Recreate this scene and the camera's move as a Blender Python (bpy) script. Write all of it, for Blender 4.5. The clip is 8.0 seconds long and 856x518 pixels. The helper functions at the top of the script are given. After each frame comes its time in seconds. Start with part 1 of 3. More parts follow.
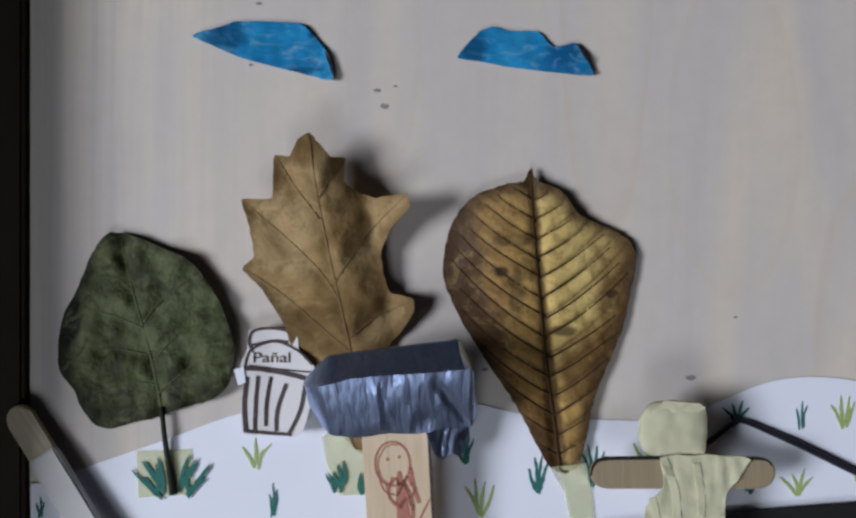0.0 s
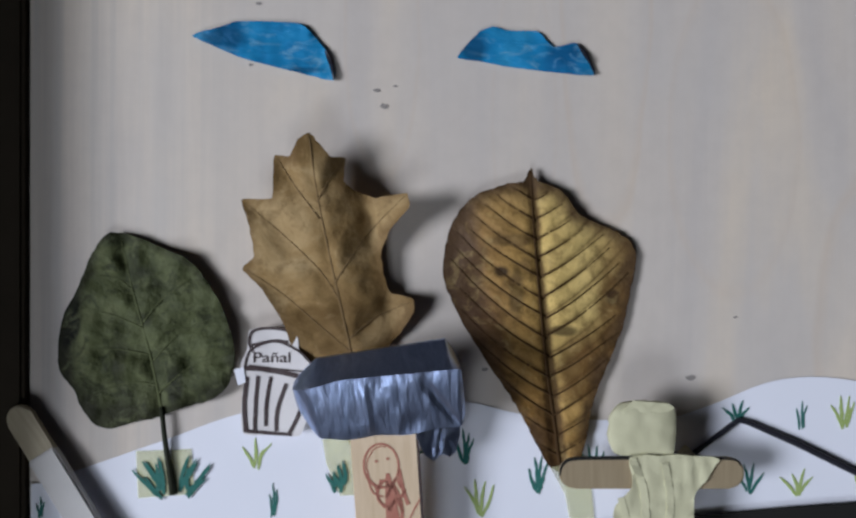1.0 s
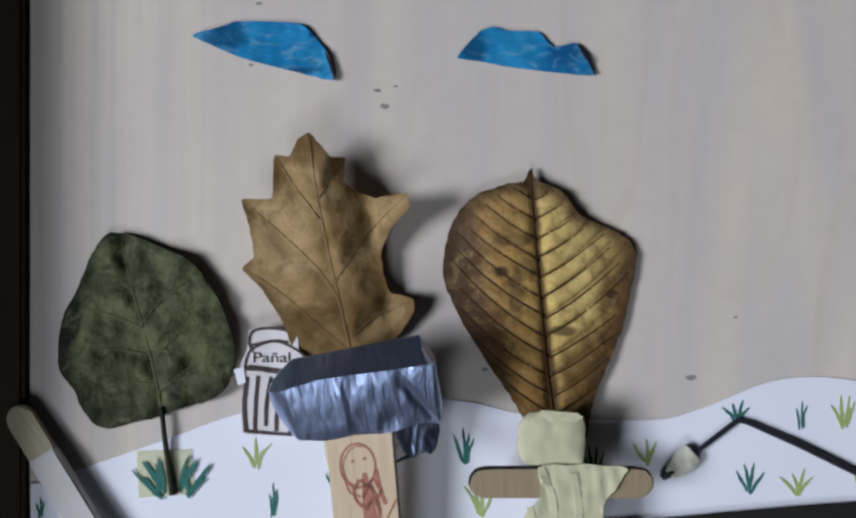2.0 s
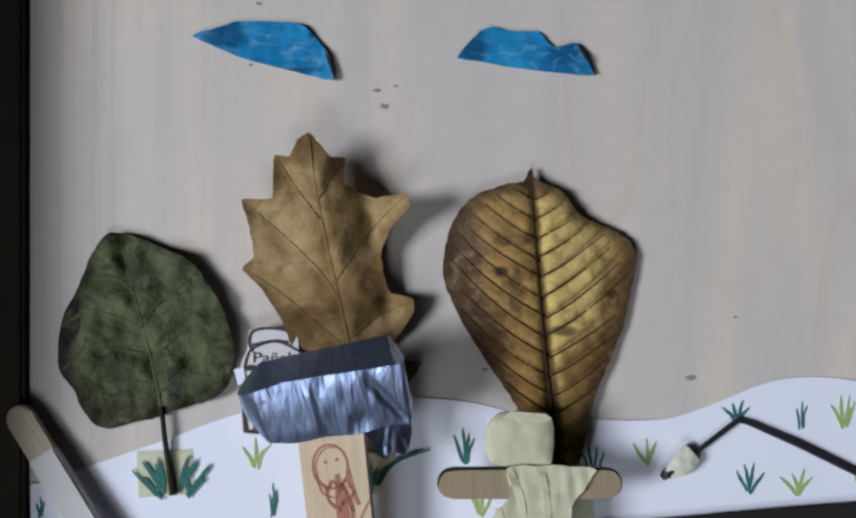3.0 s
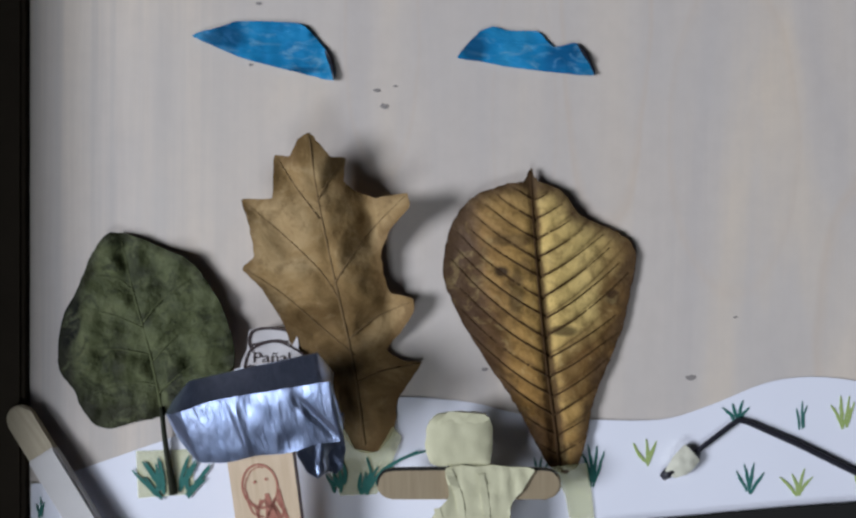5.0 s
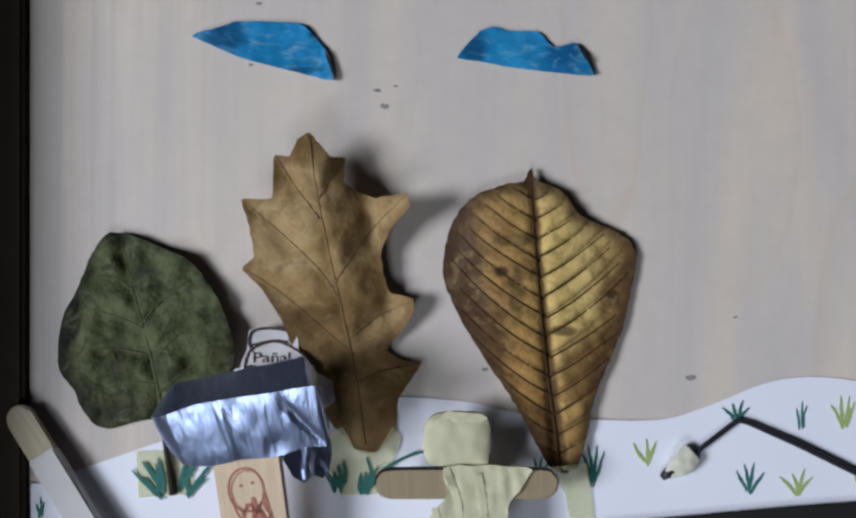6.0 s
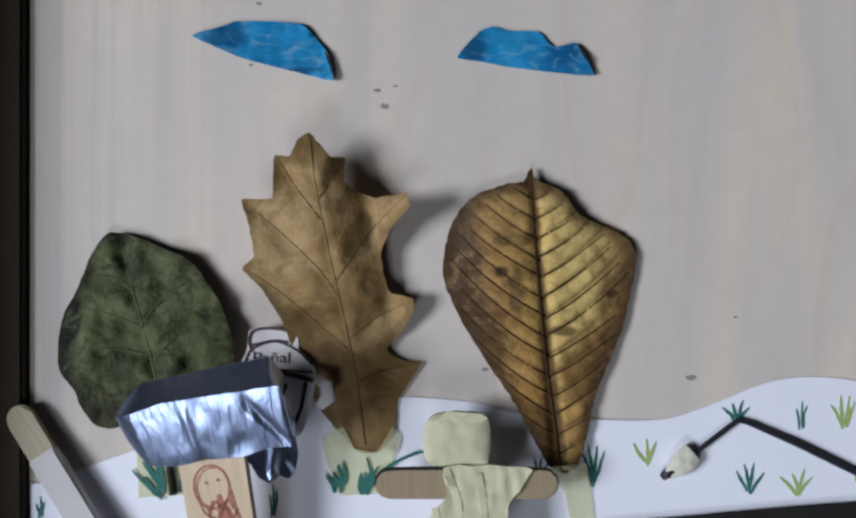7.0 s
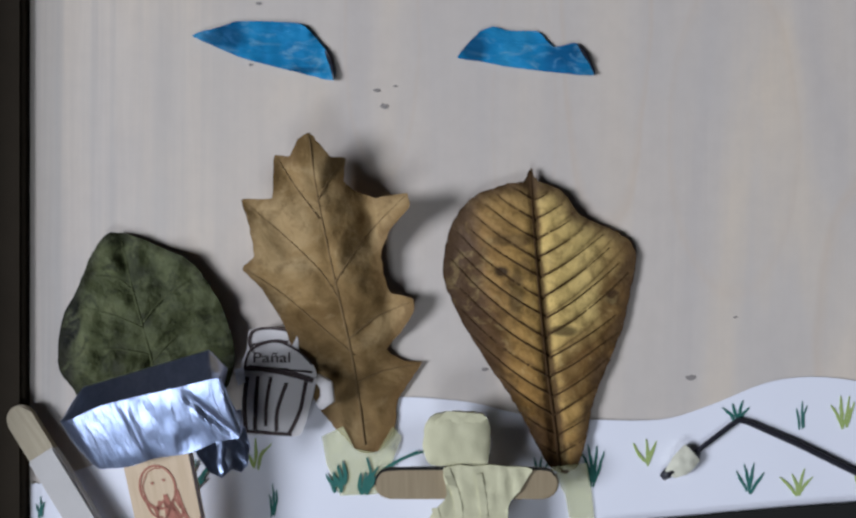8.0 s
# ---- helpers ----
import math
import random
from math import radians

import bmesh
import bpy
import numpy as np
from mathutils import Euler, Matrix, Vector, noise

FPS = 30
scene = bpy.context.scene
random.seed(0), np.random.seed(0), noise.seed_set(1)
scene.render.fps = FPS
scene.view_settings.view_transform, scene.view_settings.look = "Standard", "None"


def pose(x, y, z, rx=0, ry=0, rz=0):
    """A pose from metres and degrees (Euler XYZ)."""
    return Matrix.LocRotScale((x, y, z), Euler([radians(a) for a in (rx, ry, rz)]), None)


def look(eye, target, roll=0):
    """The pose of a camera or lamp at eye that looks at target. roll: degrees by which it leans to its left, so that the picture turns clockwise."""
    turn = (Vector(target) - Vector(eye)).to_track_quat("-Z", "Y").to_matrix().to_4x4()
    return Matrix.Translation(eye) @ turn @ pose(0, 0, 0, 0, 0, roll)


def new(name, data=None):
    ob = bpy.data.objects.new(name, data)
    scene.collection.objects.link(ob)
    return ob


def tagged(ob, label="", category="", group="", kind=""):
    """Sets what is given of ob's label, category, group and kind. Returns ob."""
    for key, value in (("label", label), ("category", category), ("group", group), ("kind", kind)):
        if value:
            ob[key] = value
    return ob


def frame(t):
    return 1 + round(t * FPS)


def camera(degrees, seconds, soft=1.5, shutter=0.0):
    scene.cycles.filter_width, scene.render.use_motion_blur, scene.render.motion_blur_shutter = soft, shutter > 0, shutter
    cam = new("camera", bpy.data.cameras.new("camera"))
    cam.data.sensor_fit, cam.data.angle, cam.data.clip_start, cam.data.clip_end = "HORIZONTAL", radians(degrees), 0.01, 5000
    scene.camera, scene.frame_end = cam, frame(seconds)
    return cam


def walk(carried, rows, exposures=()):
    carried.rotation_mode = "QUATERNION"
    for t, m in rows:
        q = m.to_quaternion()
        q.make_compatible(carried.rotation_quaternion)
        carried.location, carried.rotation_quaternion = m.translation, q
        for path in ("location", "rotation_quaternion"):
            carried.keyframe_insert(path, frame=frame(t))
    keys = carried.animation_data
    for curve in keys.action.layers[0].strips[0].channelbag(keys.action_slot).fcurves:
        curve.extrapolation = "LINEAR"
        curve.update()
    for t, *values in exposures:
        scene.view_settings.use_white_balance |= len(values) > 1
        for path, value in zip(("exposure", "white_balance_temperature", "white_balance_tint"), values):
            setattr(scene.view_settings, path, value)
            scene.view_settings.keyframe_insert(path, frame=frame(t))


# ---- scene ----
cam = camera(56, 8.0, soft=2.6)
EYE = 0.2379
walk(cam, [(0, pose(0, 0, EYE)), (8, pose(0, 0, EYE))], exposures=[(0, -.13), (1.5, -.07), (3, -.02), (8, -.02)])
UNIT = 1 / 6200


# ---- light ----
world = bpy.data.worlds.new("room_air")
world.use_nodes = True
world.node_tree.nodes["Background"].inputs[0].default_value = (0.6, 0.68, 0.8, 1)
world.node_tree.nodes["Background"].inputs[1].default_value = 0.02
scene.world = world


def lamp(name, eye, watts, size, colour):
    data = bpy.data.lights.new(name, "AREA")
    data.energy, data.shape, data.size, data.color = watts, "DISK", size, colour
    ob = new(name, data)
    ob.matrix_world = look(eye, (0, 0, 0))
    return ob


lamp("side_lamp", (-3.2, -0.36, 2.5), 165, 1.35, (0.862, 0.92, 1.045))
lamp("front_lamp", (-0.33, -0.86, 0.95), 4.3, 0.5, (0.845, 0.915, 1.02))


# ---- helpers of this scene ----
def at(px, py, z=0.0):
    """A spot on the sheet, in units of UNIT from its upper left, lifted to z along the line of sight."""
    k = (EYE - z) / EYE
    return Vector(((px - 784) * UNIT * k, (474 - py) * UNIT * k, z))


def curve_through(points, closed=True, n=6, ease=0.5):
    """Catmull-Rom through 2D points."""
    out, m = [], len(points)
    spans = m if closed else m - 1
    for i in range(spans):
        if closed:
            a, b, c, d = (points[(i + j) % m] for j in (-1, 0, 1, 2))
        else:
            a, b, c, d = points[max(i - 1, 0)], points[i], points[i + 1], points[min(i + 2, m - 1)]
        for s in range(n):
            t = s / n
            h00, h10, h01, h11 = 2*t**3 - 3*t*t + 1, t**3 - 2*t*t + t, -2*t**3 + 3*t*t, t**3 - t*t
            out.append(tuple(h00*b[k] + h10*ease*(c[k]-a[k]) + h01*c[k] + h11*ease*(d[k]-b[k]) for k in (0, 1)))
    if not closed:
        out.append(tuple(points[-1]))
    return out


def ragged(points, amount, seed, size=9.0):
    """Small unevenness along a 2D outline."""
    out = []
    for x, y in points:
        v = noise.noise_vector(Vector((x / size, y / size, seed)))
        out.append((x + amount * v.x, y + amount * v.y))
    return out


def inside(poly, x, y):
    hit, j = False, len(poly) - 1
    for i in range(len(poly)):
        (xi, yi), (xj, yj) = poly[i], poly[j]
        if (yi > y) != (yj > y) and x < (xj - xi) * (y - yi) / (yj - yi) + xi:
            hit = not hit
        j = i
    return hit


def valleys(lines, reach):
    """How far a spot is from the nearest of some 2D lines: 0 on a line, 1 from reach on."""
    segs = [(a, b) for line in lines for a, b in zip(line, line[1:])]

    def near(x, y):
        best = reach * reach
        for (ax, ay), (bx, by) in segs:
            dx, dy = bx - ax, by - ay
            t = max(0, min(1, ((x - ax) * dx + (y - ay) * dy) / (dx * dx + dy * dy)))
            d = (x - ax - t * dx) ** 2 + (y - ay - t * dy) ** 2
            best = min(best, d)
        return math.sqrt(best) / reach
    return near


def sheet(outline, lift, thick=0.0002, step=12.0, to=None, rim=0.0):
    """A thin solid sheet with that outline (sheet units), whose upper side follows lift(px, py) in metres."""
    from mathutils.geometry import delaunay_2d_cdt
    pts = [Vector((x, -y)) for x, y in outline]
    nb = len(pts)
    xs, ys = [p[0] for p in outline], [p[1] for p in outline]
    rnd = random.Random(5)
    y = min(ys) + step / 2
    while y < max(ys):
        x = min(xs) + step / 2
        while x < max(xs):
            qx, qy = x + rnd.uniform(-.25, .25) * step, y + rnd.uniform(-.25, .25) * step
            if inside(outline, qx, qy):
                pts.append(Vector((qx, -qy)))
            x += step
        y += step
    vs, _, faces, *_ = delaunay_2d_cdt(pts, [], [list(range(nb))[::-1]], 1, 1e-4)
    to = to or at
    bm = bmesh.new()
    uv = bm.loops.layers.uv.new("UVMap")
    edge = bm.loops.layers.uv.new("rim") if rim else None
    depth = [valleys([outline + outline[:1]], rim)(v.x, -v.y) for v in vs] if rim else []
    x0, y0, sx, sy = min(xs), min(ys), max(xs) - min(xs), max(ys) - min(ys)
    top, low = [], []
    for v in vs:
        z = lift(v.x, -v.y)
        top.append(bm.verts.new(to(v.x, -v.y, z)))
        low.append(bm.verts.new(to(v.x, -v.y, z - thick)))
    count = {}
    for f in faces:
        a = vs[f[0]]
        b = vs[f[1]]
        c = vs[f[2]]
        if (b - a).cross(c - a) < 0:
            f = f[::-1]
        up = bm.faces.new([top[i] for i in f])
        up.smooth = True
        down = bm.faces.new([low[i] for i in reversed(f)])
        down.smooth = True
        for face, ids in ((up, f), (down, list(reversed(f)))):
            for lp, i in zip(face.loops, ids):
                if rim:
                    lp[edge].uv = (depth[i], 0)
                lp[uv].uv = ((vs[i].x - x0) / sx, (vs[i].y + y0 + sy) / sy)
        for i in range(3):
            e = (f[i], f[(i + 1) % 3])
            count[e] = 1
    for a, b in count:
        if (b, a) not in count:
            bm.faces.new((top[b], top[a], low[a], low[b]))
            for pair in ((top[a], top[b]), (low[a], low[b])):
                bm.edges.get(pair).smooth = False
    return bm


def tube(path, radii, sides=8, flat=1.0):
    """A round bar through 3D points; radii a number or one for each point; flat squeezes it in z."""
    bm = bmesh.new()
    rings = []
    for i, p in enumerate(path):
        p = Vector(p)
        a, b = Vector(path[max(i - 1, 0)]), Vector(path[min(i + 1, len(path) - 1)])
        d = (b - a).normalized()
        side = Vector((-d.y, d.x, 0)).normalized() if abs(d.z) < 0.99 else Vector((1, 0, 0))
        up = d.cross(side)
        r = radii[i] if isinstance(radii, (list, tuple)) else radii
        rings.append([bm.verts.new(p + side * (r * math.cos(2*math.pi*k/sides)) + up * (r * flat * math.sin(2*math.pi*k/sides))) for k in range(sides)])
    for ra, rb in zip(rings, rings[1:]):
        for k in range(sides):
            bm.faces.new((ra[k], ra[(k+1) % sides], rb[(k+1) % sides], rb[k])).smooth = True
    bm.faces.new(rings[0][::-1])
    bm.faces.new(rings[-1])
    bmesh.ops.recalc_face_normals(bm, faces=bm.faces)
    return bm


def ribbon(path, widths, lift, thick=0.00008, to=None):
    """A flat stroke of ink or a strip along 2D points (sheet units); lift is a height or a function."""
    to = to or at
    bm = bmesh.new()
    rows = []
    f = lift if callable(lift) else (lambda x, y: lift)
    for i, (x, y) in enumerate(path):
        a, b = path[max(i - 1, 0)], path[min(i + 1, len(path) - 1)]
        dx, dy = b[0] - a[0], b[1] - a[1]
        n = math.hypot(dx, dy) or 1
        w = (widths[i] if isinstance(widths, (list, tuple)) else widths) / 2
        l, r = (x - dy / n * w, y + dx / n * w), (x + dy / n * w, y - dx / n * w)
        rows.append([bm.verts.new(to(*q, f(*q) + h)) for q in (l, r) for h in (thick, -thick)])
    for p, q in zip(rows, rows[1:]):
        for ids in ((0, 2), (2, 3), (3, 1), (1, 0)):
            bm.faces.new((p[ids[0]], p[ids[1]], q[ids[1]], q[ids[0]]))
    bm.faces.new([rows[0][i] for i in (0, 1, 3, 2)])
    bm.faces.new([rows[-1][i] for i in (0, 2, 3, 1)])
    bmesh.ops.recalc_face_normals(bm, faces=bm.faces)
    return bm


def slab(x0, y0, z0, x1, y1, z1, bevel=0.0):
    bm = bmesh.new()
    bmesh.ops.create_cube(bm, size=1)
    for v in bm.verts:
        v.co = Vector(((x0 + x1) / 2 + v.co.x * (x1 - x0), (y0 + y1) / 2 + v.co.y * (y1 - y0), (z0 + z1) / 2 + v.co.z * (z1 - z0)))
    if bevel:
        bmesh.ops.bevel(bm, geom=bm.edges[:], offset=bevel, segments=2, affect="EDGES")
    return bm


def part(name, bm, material, parent=None, label=""):
    mesh = bpy.data.meshes.new(name)
    bm.to_mesh(mesh)
    bm.free()
    mesh.materials.append(material)
    ob = new(name, mesh)
    ob.parent = parent
    return tagged(ob, label)


def thing(name, label, category, place=None, group="", kind=""):
    ob = new(name)
    ob.empty_display_size = 0.01
    if place is not None:
        ob.matrix_world = place
    return tagged(ob, label, category, group, kind)


# ---- materials ----
class Nodes:
    """A node material with a few shorthands."""

    def __init__(self, name, rough=0.6, metal=0.0, spec=0.4):
        self.m = bpy.data.materials.new(name)
        self.m.use_nodes = True
        self.t = self.m.node_tree
        self.b = self.t.nodes["Principled BSDF"]
        self.b.inputs["Roughness"].default_value = rough
        self.b.inputs["Metallic"].default_value = metal
        self.b.inputs["Specular IOR Level"].default_value = spec
        self.tc = self.t.nodes.new("ShaderNodeTexCoord")

    def put(self, socket, value):
        if hasattr(value, "links"):
            self.t.links.new(value, socket)
        elif isinstance(value, tuple) and len(value) == 3 and socket.type == "RGBA":
            socket.default_value = (*value, 1)
        else:
            socket.default_value = value

    def coords(self, scale=(1, 1, 1), kind="Object", turn=0.0):
        n = self.t.nodes.new("ShaderNodeMapping")
        n.inputs["Scale"].default_value = scale
        n.inputs["Rotation"].default_value = (0, 0, turn)
        self.t.links.new(self.tc.outputs[kind], n.inputs[0])
        return n.outputs[0]

    def noise(self, scale, detail=4, rough=0.55, vec=None, twist=0.0):
        n = self.t.nodes.new("ShaderNodeTexNoise")
        n.inputs["Scale"].default_value = scale
        n.inputs["Detail"].default_value = detail
        n.inputs["Roughness"].default_value = rough
        n.inputs["Distortion"].default_value = twist
        self.t.links.new(vec or self.tc.outputs["Object"], n.inputs["Vector"])
        return n.outputs["Fac"]

    def ramp(self, fac, stops):
        n = self.t.nodes.new("ShaderNodeValToRGB")
        e = n.color_ramp.elements
        while len(e) < len(stops):
            e.new(0.5)
        for el, (p, c) in zip(e, stops):
            el.position = p
            el.color = (*c, 1) if isinstance(c, tuple) else (c, c, c, 1)
        self.t.links.new(fac, n.inputs[0])
        return n.outputs[0]

    def mix(self, fac, a, b, mode="MIX"):
        n = self.t.nodes.new("ShaderNodeMix")
        n.data_type, n.blend_type = "RGBA", mode
        self.put(n.inputs["Factor"], fac)
        self.put(n.inputs["A"], a)
        self.put(n.inputs["B"], b)
        return n.outputs["Result"]

    def math(self, op, a, b=0.0):
        n = self.t.nodes.new("ShaderNodeMath")
        n.operation = op
        self.put(n.inputs[0], a)
        self.put(n.inputs[1], b)
        return n.outputs[0]

    def sheet_xy(self, lift=0.0):
        """Across and down on the sheet, in its units, for a surface at that height."""
        k = EYE / (EYE - lift) / UNIT
        w = self.split(self.coords((k, k, 1)))
        return self.math("ADD", w[0], 784.0), self.math("SUBTRACT", 474.0, w[1])

    def blot(self, xy, cx, cy, rx, ry, wobble, amount=.6):
        """Distance from an uneven oval's middle: 1 on its outline."""
        a = self.math("POWER", self.math("ABSOLUTE", self.math("DIVIDE", self.math("SUBTRACT", xy[0], cx), rx)), 2.0)
        b = self.math("POWER", self.math("ABSOLUTE", self.math("DIVIDE", self.math("SUBTRACT", xy[1], cy), ry)), 2.0)
        d = self.math("SQRT", self.math("ADD", a, b))
        return self.math("ADD", d, self.math("MULTIPLY", self.math("SUBTRACT", wobble, .5), amount * 2))

    def rim(self):
        """0 on the sheet's outline, 1 well inside."""
        n = self.t.nodes.new("ShaderNodeUVMap")
        n.uv_map = "rim"
        return self.split(n.outputs[0])[0]

    def split(self, vec):
        n = self.t.nodes.new("ShaderNodeSeparateXYZ")
        self.t.links.new(vec, n.inputs[0])
        return n.outputs

    def done(self, colour, bump=None, strength=0.3, distance=0.0003, rough=None):
        self.put(self.b.inputs["Base Color"], colour)
        if bump is not None:
            n = self.t.nodes.new("ShaderNodeBump")
            n.inputs["Strength"].default_value = strength
            n.inputs["Distance"].default_value = distance
            self.t.links.new(bump, n.inputs["Height"])
            self.t.links.new(n.outputs[0], self.b.inputs["Normal"])
        if rough is not None:
            self.put(self.b.inputs["Roughness"], rough)
        return self.m


def speckled(name, a, b, scale, rough=0.7, bump=0.2, spec=0.3, fine=2500):
    """Plain material with two scales of variation between two colours."""
    m = Nodes(name, rough, 0, spec)
    big, small = m.noise(scale), m.noise(fine, 3)
    return m.done(m.mix(m.math("ADD", m.math("MULTIPLY", big, .75), m.math("MULTIPLY", small, .25)), a, b), small, bump, 0.0001)


def make_plywood():
    m = Nodes("plywood", 0.5, 0, 0.18)
    xy = m.sheet_xy()
    grain = m.noise(1, 6, .6, m.coords((380, 12, 1)), .4)
    bands = m.noise(1, 4, .5, m.coords((17, 2.6, 1)), 1.2)
    patch = m.noise(14, 4)
    soft = m.noise(9, 3)
    c = m.ramp(bands, [(.30, (.715, .615, .505)), (.42, (.655, .585, .518)), (.53, (.60, .545, .50)), (.63, (.645, .58, .518)), (.72, (.72, .62, .508))])
    # tongues of the veneer's figure with a thin tan rim
    for cx, cy, rx, ry, strong in ((1660, 640, 180, 370, .8), (1110, -60, 88, 470, .6), (1345, 250, 120, 330, .35), (700, 60, 70, 260, .35), (960, 200, 60, 280, .25)):
        d = m.blot(xy, cx, cy, rx, ry, soft, .35)
        c = m.mix(m.math("MULTIPLY", m.ramp(d, [(.45, 0.0), (.85, .45), (1.0, .0)]), strong), c, (.57, .52, .48))
        c = m.mix(m.math("MULTIPLY", m.ramp(d, [(.84, 0.0), (.94, .6), (1.0, 0.0)]), strong), c, (.63, .50, .385))
    cream = m.noise(1, 3, .5, m.coords((11, 5, 1)), .8)
    c = m.mix(m.ramp(cream, [(.50, 0.0), (.66, .6)]), c, (.79, .675, .545))
    # fine upright streaks, closest towards the dark strip
    lines = m.noise(1, 4, .6, m.coords((120, 1.6, 1)), .25)
    towards = m.ramp(m.math("DIVIDE", xy[0], 1000.0), [(.10, 1.0), (.30, .5), (.55, .05)])
    c = m.mix(m.math("MULTIPLY", m.math("MULTIPLY", m.ramp(lines, [(.45, 0.0), (.60, 1.0)]), towards), .62), c, (.46, .445, .43))
    c = m.mix(m.math("MULTIPLY", m.ramp(grain, [(.35, .22), (.62, 0.0)]), m.math("ADD", towards, .25)), c, (.45, .40, .36))
    c = m.mix(m.ramp(m.noise(160, 5, .65), [(.38, .10), (.6, 0.0)]), c, (.42, .37, .33))
    c = m.mix(m.math("MULTIPLY", m.ramp(patch, [(.42, 0.0), (.62, 1.0)]), .28), c, (.57, .54, .515))
    return m.done(c, grain, .2, .0002, m.ramp(patch, [(.3, .40), (.7, .52)]))


def make_cellophane():
    m = Nodes("blue_foil_paper", 0.25, 0.25, 0.6)
    wr = m.noise(110, 4, .55, m.coords((1, 2.6, 1)), 1.0)
    tone = m.noise(60, 3)
    c = m.ramp(tone, [(.32, (.012, .15, .36)), (.52, (.020, .30, .62)), (.72, (.06, .43, .76))])
    # pale streaks paint white reflections into the film's colour
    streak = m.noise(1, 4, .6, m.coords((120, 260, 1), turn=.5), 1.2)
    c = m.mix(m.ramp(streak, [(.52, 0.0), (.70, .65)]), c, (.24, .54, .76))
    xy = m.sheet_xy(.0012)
    # deep blue ovals darken the left ends and one lower rim
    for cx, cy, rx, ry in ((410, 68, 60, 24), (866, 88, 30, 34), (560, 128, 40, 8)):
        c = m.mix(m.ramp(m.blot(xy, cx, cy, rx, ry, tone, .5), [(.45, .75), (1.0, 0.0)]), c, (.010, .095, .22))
    return m.done(c, wr, .5, .0010)


def make_tinfoil():
    m = Nodes("aluminium_foil", 0.4, 1.0, 0.5)
    crease = m.noise(260, 5, .6, m.coords((1.5, .4, 1)), .8)
    ribs = m.noise(1, 2, .5, m.coords((900, 210, 300)), .5)
    fine = m.noise(1500, 3)
    h = m.math("ADD", m.math("MULTIPLY", crease, .45), m.math("ADD", m.math("MULTIPLY", ribs, .75), m.math("MULTIPLY", fine, .12)))
    return m.done(m.ramp(crease, [(.3, (.38, .48, .74)), (.7, (.54, .64, .92))]), h, .75, .00030, m.ramp(fine, [(.3, .29), (.7, .38)]))


def make_green_leaf():
    m = Nodes("green_leaf_blade", 0.6, 0, 0.12)
    big, fine = m.noise(95, 6, .62, None, .15), m.noise(600, 4)
    c = m.ramp(big, [(.30, (.022, .026, .010)), (.43, (.060, .070, .029)), (.58, (.100, .114, .051)), (.8, (.145, .153, .074))])
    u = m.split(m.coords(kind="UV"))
    # dark left margin paints in the shade of the curled edge
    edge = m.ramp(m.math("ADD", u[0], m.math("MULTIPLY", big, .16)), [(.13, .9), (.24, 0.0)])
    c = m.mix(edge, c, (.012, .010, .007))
    # near-black oval for the deep shadow inside the left curl
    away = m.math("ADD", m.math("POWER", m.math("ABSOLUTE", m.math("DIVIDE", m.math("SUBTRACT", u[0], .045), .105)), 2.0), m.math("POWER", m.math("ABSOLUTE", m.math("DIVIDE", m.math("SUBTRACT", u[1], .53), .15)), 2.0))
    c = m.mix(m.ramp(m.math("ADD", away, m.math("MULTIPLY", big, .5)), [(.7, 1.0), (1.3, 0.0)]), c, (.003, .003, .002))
    # shade-like darkening of the colour towards the foot
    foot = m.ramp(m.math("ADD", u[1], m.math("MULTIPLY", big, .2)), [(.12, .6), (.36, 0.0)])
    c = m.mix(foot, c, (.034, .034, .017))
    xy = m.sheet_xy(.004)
    # dark ovals; the first deepens the painted shadow of the curl
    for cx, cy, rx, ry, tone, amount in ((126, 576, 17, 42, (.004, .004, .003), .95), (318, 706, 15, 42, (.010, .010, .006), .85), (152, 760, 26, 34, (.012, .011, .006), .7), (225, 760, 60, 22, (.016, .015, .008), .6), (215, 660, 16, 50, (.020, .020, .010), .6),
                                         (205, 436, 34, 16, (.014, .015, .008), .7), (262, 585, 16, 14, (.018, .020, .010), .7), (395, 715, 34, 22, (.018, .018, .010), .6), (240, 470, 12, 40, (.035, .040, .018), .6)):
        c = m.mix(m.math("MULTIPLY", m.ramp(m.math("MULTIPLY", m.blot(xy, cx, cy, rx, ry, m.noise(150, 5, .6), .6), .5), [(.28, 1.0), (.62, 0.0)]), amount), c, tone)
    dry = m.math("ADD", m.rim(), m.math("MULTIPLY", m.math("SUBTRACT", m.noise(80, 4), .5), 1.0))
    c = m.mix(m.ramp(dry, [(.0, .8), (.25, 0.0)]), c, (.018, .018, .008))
    # small dark creases, painted as random mottling
    c = m.mix(m.ramp(m.noise(230, 5, .68, None, .7), [(.36, .75), (.47, 0.0)]), c, (.020, .023, .010))
    c = m.mix(m.ramp(m.noise(170, 5, .65, None, .4), [(.54, 0.0), (.68, .55)]), c, (.16, .176, .086))
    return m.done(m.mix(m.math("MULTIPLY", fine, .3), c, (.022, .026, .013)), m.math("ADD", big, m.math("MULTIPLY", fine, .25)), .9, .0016)


